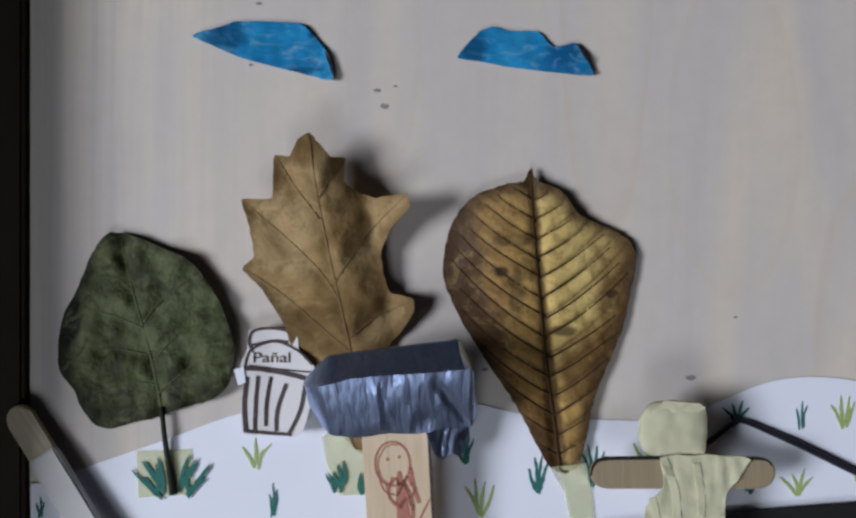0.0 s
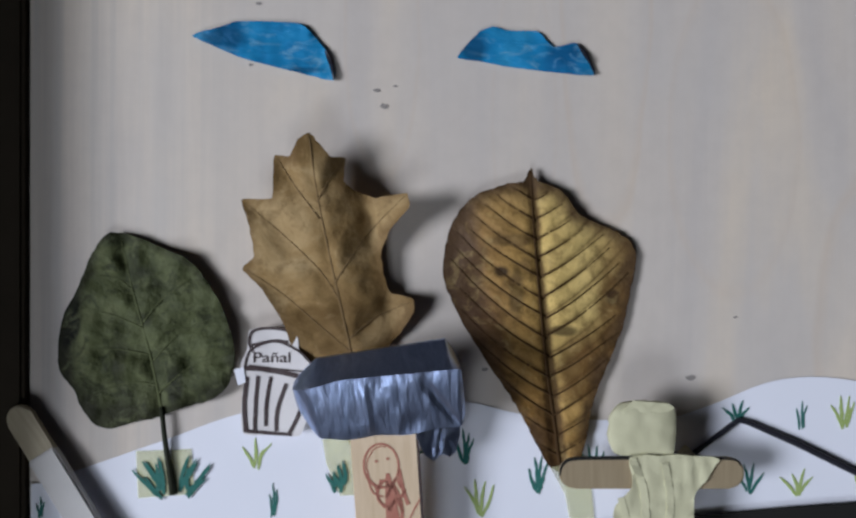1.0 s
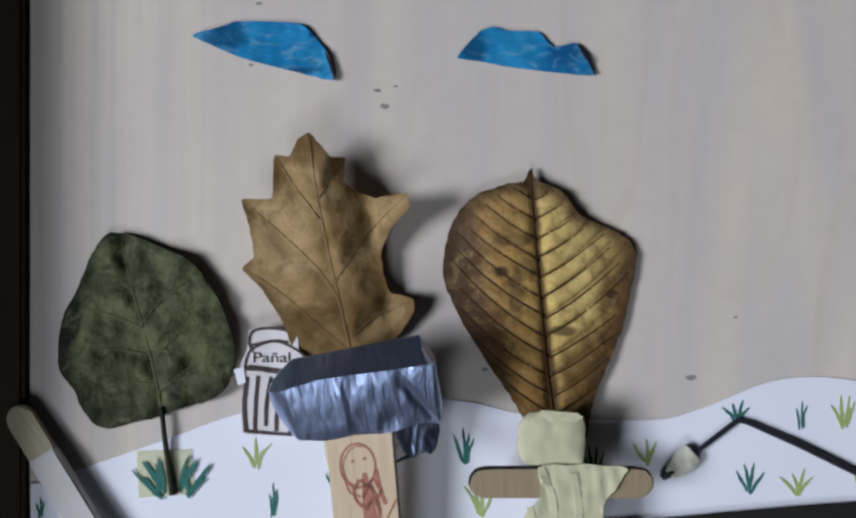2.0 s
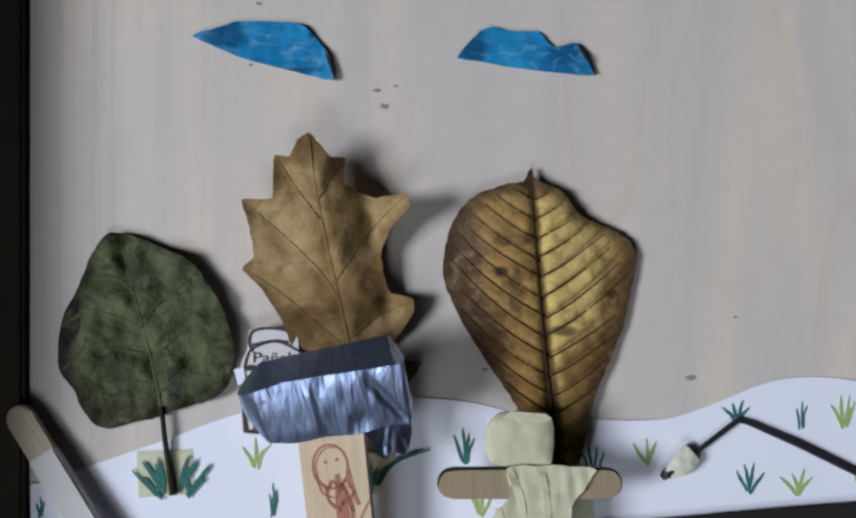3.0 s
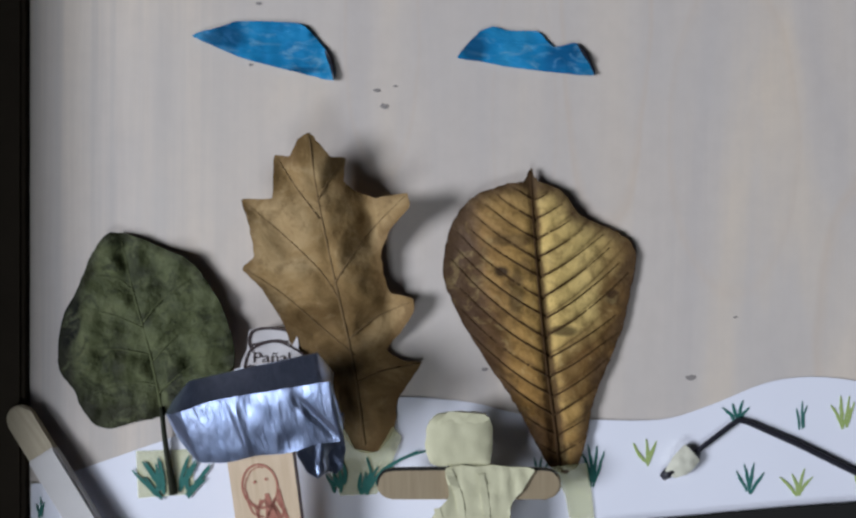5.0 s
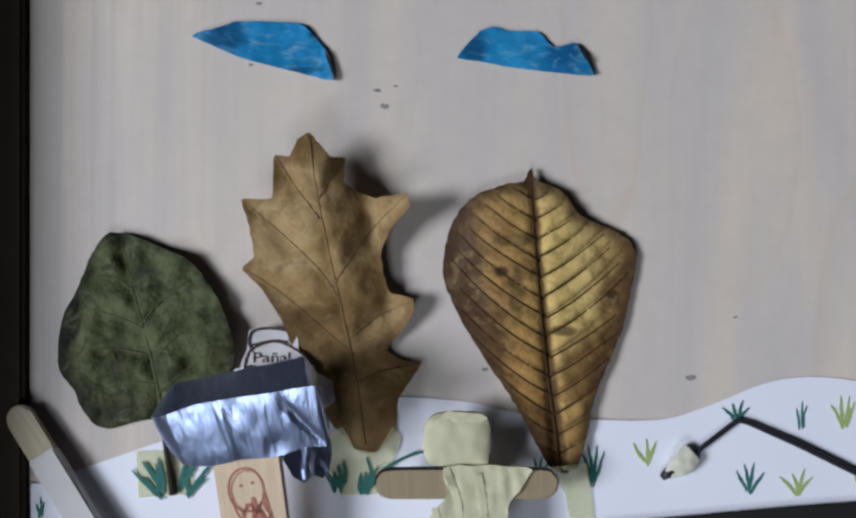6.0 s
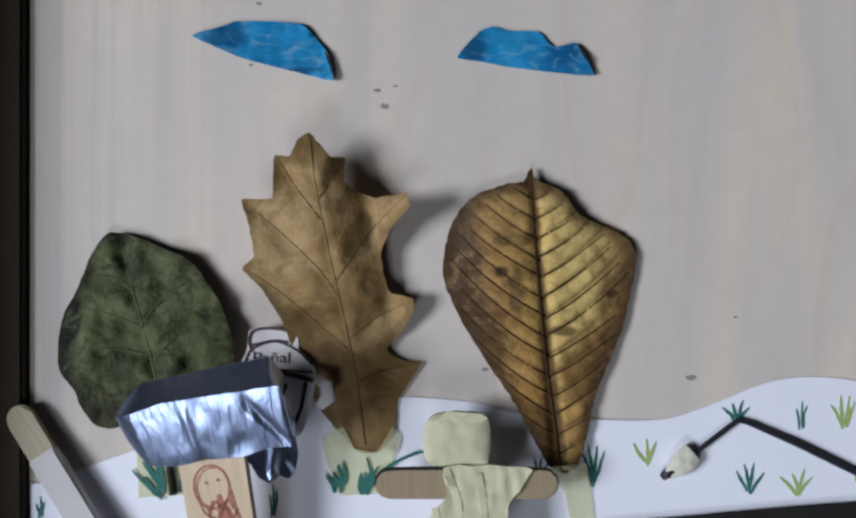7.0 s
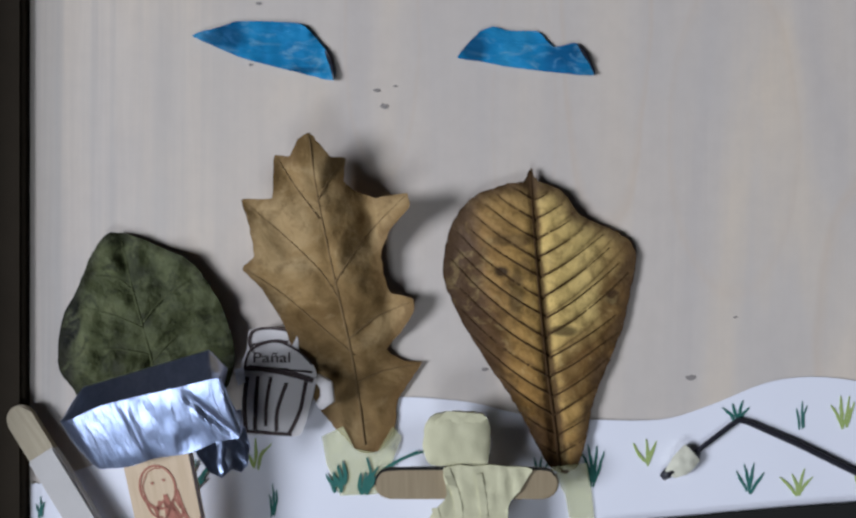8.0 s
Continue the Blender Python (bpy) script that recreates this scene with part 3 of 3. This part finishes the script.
def chestnut_veins():
    out = []
    rnd = random.Random(11)
    for i in range(14):
        for sgn in (-1, 1):
            y = 366 + 36 * i + rnd.uniform(-3, 3)
            mid = 972 + (y - 306) * .095
            slope, bend = rnd.uniform(.46, .54), rnd.uniform(.0014, .0022)
            rise = lambda q: slope * q + bend * q * q
            reach = 0
            while reach < 185 and inside(CHEST, mid + sgn * (reach + 10), y - rise(reach + 10)):
                reach += 6
            reach *= rnd.uniform(.85, 1)
            if reach > 20:
                out.append([(mid + sgn * reach * q, y - rise(reach * q) + rnd.uniform(-1.5, 1.5)) for q in (0, .35, .7, 1)])
    return out


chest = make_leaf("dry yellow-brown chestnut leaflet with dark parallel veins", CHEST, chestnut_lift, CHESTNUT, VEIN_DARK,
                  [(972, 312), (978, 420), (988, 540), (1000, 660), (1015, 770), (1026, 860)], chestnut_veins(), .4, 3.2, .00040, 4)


# ---- tape pieces ----
def tape_piece(outline, lift, material, label):
    ob = part("tape_piece", sheet(ragged(outline, 2.5, outline[0][0]), lift, .0001, 12), material)
    return tagged(ob, label, "tape", "tape pieces")


tape_piece([(248, 826), (350, 822), (356, 905), (252, 912)], lambda x, y: hill_lift(x, y) + .0004, CLEAR_TAPE, "pale translucent tape holding the green leaf's stem")
tape_piece([(590, 800), (628, 780), (650, 822), (690, 830), (720, 782), (736, 800), (716, 850), (690, 905), (622, 908), (598, 850)], lambda x, y: max(hill_lift(x, y) + .0004, oak_lift(x, y) + .0004 if 615 < x < 726 and y < 832 else 0), CLEAR_TAPE, "pale translucent tape holding the oak leaf's foot")
tape_piece([(1008, 856), (1074, 848), (1084, 900), (1090, 960), (1046, 965), (1034, 905)], lambda x, y: max(hill_lift(x, y) + .0006, chestnut_lift(x, y) + .0004 if y < 868 else 0), CLEAR_TAPE, "pale translucent tape holding the chestnut leaf's foot")


# ---- paper bucket ----
def bucket_lift(x, y):
    return .0044 + .0022 * max(0, (x - 500) / 90) + .0004 * noise.noise(Vector((x / 40, y / 40, 1)))


def make_bucket():
    bucket = thing("paper_bucket", "drawn striped paper bucket with handle, stuck beside the oak leaf", "paper cut-out")
    outline = [(447, 690), (440, 668), (452, 640), (456, 606), (480, 599), (525, 602), (545, 618), (548, 640), (572, 665), (580, 690), (568, 745), (550, 797), (500, 796), (446, 794), (442, 740)]
    part("paper", sheet(curve_through(outline, True, 4, .3), bucket_lift, .0003, 14), PAPER_GREY, bucket)
    up = lambda x, y: bucket_lift(x, y) + .00018
    strokes = [([(462, 645), (456, 625), (464, 606), (490, 601), (520, 604), (536, 612)], 5), ([(462, 632), (500, 624), (528, 627)], 5),
               ([(448, 672), (456, 645), (480, 630), (510, 626), (545, 642), (572, 668)], 4), ([(446, 674), (480, 676), (530, 685), (574, 697)], 9), ([(455, 669), (510, 676), (572, 682)], 3),
               ([(452, 690), (447, 740), (450, 790)], 8), ([(472, 688), (468, 740), (466, 788)], 6.5), ([(496, 690), (488, 735), (486, 780)], 6.5), ([(524, 703), (508, 750), (506, 790)], 7),
               ([(560, 700), (550, 750), (530, 794)], 7), ([(446, 789), (490, 793), (534, 796)], 6)]
    for path, w in strokes:
        part("marker_line", ribbon(ragged(curve_through(path, False, 6), .8, w), w, up), INK, bucket)
    # grey paper gives the white curl a shaded tone
    part("paper_curl", tube([at(x, y, z) for x, y, z in ((580, 690, .0078), (598, 705, .0094), (600, 730, .0088), (585, 744, .0072))], [.0012, .0021, .0022, .0014], 10, .35), PAPER_GREY, bucket, "curled white paper end")
    part("tape_tab", sheet([(428, 676), (446, 672), (450, 700), (436, 706)], lambda x, y: .0048, .0002, 8), PAPER, bucket, "glossy white tape tab")
    words = bpy.data.curves.new("lettering", "FONT")
    words.body, words.size, words.extrude, words.offset = "Pañal", .0042, .00004, .00002
    ob = new("lettering_curve", words)
    dg = bpy.context.evaluated_depsgraph_get()
    mesh = bpy.data.meshes.new_from_object(ob.evaluated_get(dg))
    bpy.data.objects.remove(ob)
    mesh.materials.clear()
    mesh.materials.append(INK)
    text = new("lettering", mesh)
    text.parent = bucket
    wide, foot = max(v.co.x for v in mesh.vertices), at(461, 664, .005)
    for v in mesh.vertices:
        x, y, top = foot.x + v.co.x * .0112 / wide, foot.y + v.co.y + v.co.x * .02, v.co.z > 0
        px, py = x / UNIT / .979 + 784, 474 - y / UNIT / .979
        v.co = (x, y, bucket_lift(px, py) + (.0002 if top else .0001))
    tagged(text, "black hand-lettered word")


make_bucket()


# ---- leaning stick and wire ----
def craft_stick(length, width, thick, round_low=True):
    """A craft stick along +y from the origin, rounded ends, softened edges."""
    r = width / 2
    ring = []
    for k in range(13):
        a = math.pi * k / 12
        ring.append((r * math.cos(a), length - r + r * math.sin(a)))
    for k in range(13):
        a = math.pi + math.pi * k / 12
        ring.append((r * math.cos(a), r + r * math.sin(a)) if round_low else ((-r, 0) if k < 6 else (r, 0)))
    ring = [p for i, p in enumerate(ring) if p != ring[i - 1]]
    bm = bmesh.new()
    low = [bm.verts.new((x, y, 0)) for x, y in ring]
    bm.faces.new(low[::-1])
    up = [bm.verts.new((x, y, thick)) for x, y in ring]
    bm.faces.new(up)
    for i in range(len(ring)):
        j = (i + 1) % len(ring)
        bm.faces.new((low[i], low[j], up[j], up[i]))
    bmesh.ops.bevel(bm, geom=[e for e in bm.edges if abs(e.verts[0].co.z - e.verts[1].co.z) < 1e-7], offset=thick * .25, segments=2, affect="EDGES")
    return bm


def make_leaning_stick():
    top, low = at(26, 745, .0034), at(192, 1015, .0050)
    d = (low - top)
    ang = math.degrees(math.atan2(-d.y, -d.x)) - 90
    m = Matrix.Translation(low - Vector((0, 0, .001))) @ pose(0, 0, 0, -1.7, 0, ang)
    st = thing("craft_stick", "craft stick toned as in shade, wrapped in white paper, leaning over the board", "craft stick", m)
    part("wood", craft_stick(d.length, .0080, .002), STICK_DIM, st)
    part("paper_wrap", slab(-.0043, -.02, -.0006, .0043, d.length - .016, .0027, .0005), PAPER_DIM, st, "white paper wrap")
    return st


make_leaning_stick()


def make_wire():
    wire = thing("bent_wire", "black bent wire with a masking-tape tip, lying on the paper", "wire")
    path = [(1226, 864), (1290, 816), (1340, 778), (1353, 769), (1372, 774), (1460, 812), (1570, 866), (1640, 900)]
    part("wire", tube([at(x, y, .0017) for x, y in path], [.0008] * 3 + [.0008, .0008] + [.0010] * 3, 10), WIRE, wire)
    ring = [(1219, 862), (1232, 838), (1254, 814), (1270, 828), (1282, 844), (1262, 866), (1236, 876)]
    wrap = lambda x, y: .0028 + .0012 * max(0, 1 - ((x + y - 2098) / 40) ** 2 - ((x - y - 406) / 60) ** 2) + .0004 * noise.noise(Vector((x / 14, y / 14, 3)))
    part("tape_wrap", sheet(ragged(curve_through(ring, True, 4, .15), 1.5, 4), wrap, .0021, 5), TAPE_PALE, wire, "cream masking tape wrap")
    part("wire_tip", tube([at(1213, 875, .0018), at(1222, 867, .0021), at(1231, 860, .0021)], [.0010, .0015, .0015], 10), WIRE, wire)
    return wire


make_wire()


# ---- foil puppet ----
def make_foil_puppet():
    pup = thing("foil_puppet", "flat craft stick with a red drawing and crumpled foil on top", "stick puppet")
    part("stick", craft_stick(.080, .0188, .002, False), STICK, pup)
    flat = lambda x, y, z: Vector((x * UNIT, y * UNIT, z))
    s = .0021
    # drawing: x across from the axis, y up from the foot, in units of UNIT
    oval = [(-8 + 30 * math.cos(a * math.pi / 12), 330 + 39 * math.sin(a * math.pi / 12)) for a in range(25)]
    part("drawn_ring", ribbon(oval, 3.6, s, .00005, flat), RED, pup, "red pencil oval")
    bars = [([(2, 316), (4, 270), (8, 200)], [6, 22, 32]), ([(22, 322), (27, 285), (34, 258)], [6, 17, 7]), ([(-10, 306), (-18, 275), (-6, 255)], 4), ([(8, 300), (22, 262), (20, 215)], 6),
            ([(-34, 318), (-26, 285), (-8, 275)], 3), ([(26, 212), (42, 246), (56, 268)], 3)]
    inner = [(-6 + 27 * math.cos(a * math.pi / 12), 328 + 36 * math.sin(a * math.pi / 12)) for a in range(5, 22)]
    part("drawn_ring", ribbon(ragged(inner, 2, 3), 2.0, s, .00004, flat), RED, pup, "second faint pencil oval")
    for ex, ey in ((-16, 338), (4, 341)):
        part("drawn_eye", ribbon([(ex - 2.5, ey), (ex + 2.5, ey + 1)], 4.5, s, .00004, flat), RED, pup)
    scribble = [([(-16, 290), (-4, 304), (6, 290), (16, 306), (24, 288)], 5), ([(-4, 272), (10, 292), (18, 268), (30, 286)], 5), ([(0, 250), (14, 268), (24, 246)], 6), ([(-22, 300), (-14, 268), (2, 256)], 3)]
    for p, w in bars + scribble:
        path = curve_through(p, False, 5)
        ws = w if not isinstance(w, list) else [w[0] + (w[-1] - w[0]) * i / len(path) for i in range(len(path))]
        part("drawn_bar", ribbon(path, ws, s, .00005, flat), RED, pup)
    # a dark line draws the shade on the stick's right side face
    part("side_line", ribbon([(57, 170), (57, 330), (57, 395)], 5, .00205, .0002, flat), INK, pup, "dark line for the stick's shaded side face")

    # foil packet, centred on its own origin at the stick's top
    foil = new("foil_packet")
    foil.parent = pup
    tagged(foil, "crumpled silver foil packet")
    nx, ny = 72, 40
    bm = bmesh.new()
    grid = []
    for i in range(nx + 1):
        u = i / nx
        col = []
        x = -149 + 303 * u
        back = 33 + 40 * min(1, u / .16) ** .8 + 6 * u - 44 * max(0, (u - .935) / .065)
        front = -74 - 12 * min(1, u / .5) + 62 * max(0, (.11 - u) / .11) ** 1.3 + 3 * math.sin(u * 17) + 45 * max(0, (u - .95) / .05) ** 2
        ridge = 43 + 3 * math.sin(u * 5) - 12 * max(0, (.3 - u) / .3) - 2 * max(0, (u - .93) / .07)
        for j in range(ny + 1):
            v = j / ny
            if v < .125:
                y, z = front, .0036 * v / .125
            elif v < .651:
                q = (v - .125) / .525
                y, z = front + (ridge - front) * q, .0036 + .0046 * q + .0004 * math.sin(q * 3.1)
            elif v < .926:
                q = (v - .65) / .275
                y, z = ridge + (back - ridge) * q, .0082 - .0074 * q
            else:
                q = (v - .925) / .075
                y, z = back, .0008 * (1 - q)
            z *= .5 + .5 * max(0, min(1, u / .12)) ** .6
            crease = noise.noise(Vector((x / 30, y / 44, 2))) * .00018 + noise.noise(Vector((x / 11, y / 40, 6))) * .00013
            fold = .0005 * math.exp(-((x + 22) / 7) ** 2) - .0008 * math.exp(-((x - 92 + (y - 10) * .5) / 9) ** 2) - .0007 * math.exp(-((x - 60 + (y + 60) * -.2) / 22) ** 2) * max(0, (-20 - y) / 50)
            z += crease * (1 if .12 < v < .93 else .2) + fold * max(0, min(1, (v - .12) / .12, (.64 - v) / .14))
            col.append(bm.verts.new((x * UNIT * .925 + crease * .6, y * UNIT * .925, max(0, z))))
        grid.append(col)
    for i in range(nx):
        for j in range(ny):
            bm.faces.new((grid[i][j], grid[i + 1][j], grid[i + 1][j + 1], grid[i][j + 1])).smooth = True
    for i in range(nx):
        for j in (5, 26, 37):
            bm.edges.get((grid[i][j], grid[i + 1][j])).smooth = False
    bmesh.ops.contextual_create(bm, geom=[e for e in bm.edges if e.is_boundary])
    bmesh.ops.recalc_face_normals(bm, faces=bm.faces)
    part("packet", bm, TINFOIL, foil)
    flap = lambda x, y: .0040 - .0085 * (x - 50) / 70 + .0010 * max(0, (x - 95) / 20) + .0008 * noise.noise(Vector((x / 14, y / 26, 3))) + .0014 * math.exp(-((x - 88 - (y + 120) * .2) / 6) ** 2)
    bm = sheet(ragged([(52, 60), (122, 56), (130, 84), (127, 118), (116, 146), (104, 152), (94, 140), (76, 146), (62, 128), (54, 92)], 2, 7), lambda x, y: flap(x, -y), .0008, 6, lambda x, y, z: Vector((x * UNIT, -y * UNIT, z)))
    part("foil_flap", bm, TINFOIL, foil, "dark folded foil corner")
    return pup, foil


PUPPET, FOIL = make_foil_puppet()


# ---- cross puppet ----
def make_cross_puppet():
    pup = thing("cross_puppet", "crossed craft sticks bound with cream masking tape", "stick puppet")
    part("upright_stick", craft_stick(.076, .0095, .002), STICK_ACROSS, pup)
    bm = craft_stick(.0518, .0086, .002)
    bmesh.ops.transform(bm, matrix=Matrix.Translation((.0259, .060, .0021)) @ Matrix.Rotation(radians(90), 4, "Z"), verts=bm.verts)
    part("cross_stick", bm, STICK_ACROSS, pup)
    to = lambda x, y, z: Vector((x * UNIT, .060 - y * UNIT, z))
    # black ribbon in place of the cross stick's unlit upper side face
    edge = curve_through([(-160, 4), (-155, -14), (-136, -25), (-60, -27), (40, -27), (136, -25), (152, -14)], False, 6)
    part("dark_edge", ribbon(edge, [1.5 + 4.5 * math.sin(math.pi * (i + .5) / len(edge)) for i in range(len(edge))], .0040, .0002, to), BLACK, pup, "dark line for the cross stick's shaded upper side")

    def pillow(cx, cy, w, h, z, rise, seed):
        def f(x, y):
            d = max(abs(x - cx) / w, abs(y - cy) / h)
            return z + rise * max(0, 1 - d ** 4) ** .5 + .0004 * noise.noise(Vector((x / 22, y / 22, seed)))
        return f
    ring = [(-73, -98), (-58, -120), (-20, -125), (28, -121), (40, -100), (40, -60), (32, -32), (-10, -30), (-62, -34), (-76, -60)]
    part("head_tape", sheet(ragged(curve_through(ring, True, 5, .3), 2, 3), pillow(-19, -77, 66, 52, .0020, .0032, 1), .0016, 7, to), TAPE, pup)
    ring = [(-56, -108), (-36, -127), (26, -123), (36, -114), (18, -104), (-46, -99)]
    part("tape_flap", sheet(ragged(ring, 2, 8), lambda x, y: .0050 + .0003 * noise.noise(Vector((x / 15, y / 15, 2))), .0003, 8, to), TAPE, pup)
    ring = [(-40, -30), (40, -34), (112, -28), (92, 8), (72, 36), (66, 130), (20, 135), (-60, 132), (-66, 60), (-34, 20)]
    body = lambda x, y: .0051 + .0007 * noise.noise(Vector((x / 14, y / 60, 5))) + .0004 * noise.noise(Vector((x / 30, y / 20, 1)))
    part("body_tape", sheet(ragged(curve_through(ring, True, 5, .25), 2.5, 5), body, .0006, 7, to), TAPE, pup)
    for pts, w in (([(-36, -26), (-16, 30), (-12, 120)], 13), ([(-56, 40), (-46, 80), (-44, 128)], 11), ([(20, -20), (30, 50), (22, 120)], 12)):
        part("tape_fold", ribbon(curve_through(pts, False, 6), w, lambda x, y: body(x, y) + .0001, .00012, to), TAPE, pup)
    return pup


CROSS = make_cross_puppet()


def motions():
    # stick puppet: seconds, the stick's upper right corner (sheet units), turn of the stick, turn of the foil
    rows = [(0, 787, 802, 3.0, 3.2), (.5, 778, 803, 3.2, 3.6), (1, 766, 805, 3.5, 4.0), (1.5, 746, 805, 4.2, 5.0), (1.7, 738, 804, 4.3, 5.2), (2.8, 678, 804, 4.9, 5.9), (3, 671, 805, 5, 6),
            (3.5, 634, 813, 5.5, 7), (4, 610, 825, 6, 6.5), (4.5, 575, 833, 6, 6), (4.7, 560, 836, 6, 5.8), (5.8, 517, 846, 6, 5), (6.2, 510, 847, 6, 5), (6.5, 478, 845, 6.2, 4.6), (6.8, 470, 844, 6.3, 4.5),
            (7, 452, 841, 6.5, 4.4), (7.1, 400, 840, 7.6, 6.0), (7.4, 374, 839, 8.2, 6.4), (7.5, 361, 839, 8.5, 6.5), (7.7, 353, 839, 8.5, 7), (8, 351, 839, 8.5, 7)]
    keys, foil_keys = [], []
    for t, x, y, turn, foil_turn in rows:
        lean = 5 + 3 * t / 8
        tip = 10 - 5.5 * t / 5 if t < 5 else 4.5 - 2 * (t - 5) / 3
        turned = pose(0, 0, 0, lean, 0, turn)
        corner = turned @ Vector((.0094, .060, .002))
        spot = at(x, y, RAIL + corner.z)
        keys.append((t, pose(spot.x - corner.x, spot.y - corner.y, RAIL, lean, 0, turn)))
        body = keys[-1][1]
        z = (body @ Vector((0, .0739, .0075))).z
        gap = (-75, -88) if t < 3 else (-80, -86) if t < 6.9 else (-82, -80)
        here = body.inverted() @ at(x + gap[0], y + gap[1], z)
        foil_keys.append((t, pose(here.x, here.y, .0034, tip, 0, foil_turn)))
    walk(PUPPET, keys)
    walk(FOIL, foil_keys)
    # cross puppet: seconds, middle of the cross stick, turn, slope
    rows = [(0, 1252, 867, 0, 1.5), (.2, 1248, 867, 0, 1.5), (.4, 1228, 866, 0, 1.5), (.5, 1202, 866, 0, 1.5), (1, 1195, 867, 0, 1.5), (1.2, 1192, 868, 0, 1.5), (1.3, 1158, 872, 0, 1.5), (1.4, 1150, 874, 0, 1.5),
            (1.5, 1083, 882, 0, 1.5), (1.7, 1040, 884, 0, 1.5), (2.8, 976, 886, 0, 1.5), (3, 971, 886, 0, 1.5), (3.5, 945, 888, 0, 1.2), (4, 911, 887, 0, 1), (4.5, 876, 888, 0, .8), (4.7, 866, 887, 0, .5), (5.8, 855, 886, 0, .5), (8, 855, 886, 0, .5)]
    keys = []
    for t, x, y, turn, slope in rows:
        mid = pose(0, 0, 0, slope, 0, turn) @ Vector((0, .060, .0041))
        spot = at(x, y, RAIL + mid.z)
        keys.append((t, pose(spot.x - mid.x, spot.y - mid.y, RAIL, slope, 0, turn)))
    walk(CROSS, keys)
    # the added unseen board slides slowly outward, drawing its shade back
    walk(SHADE_BOARD, [(t, pose(x, 0, 0)) for t, x in ((0, .007), (1.5, .005), (3, .002), (6.5, -.003), (7.2, -.010), (8, -.012))])


motions()
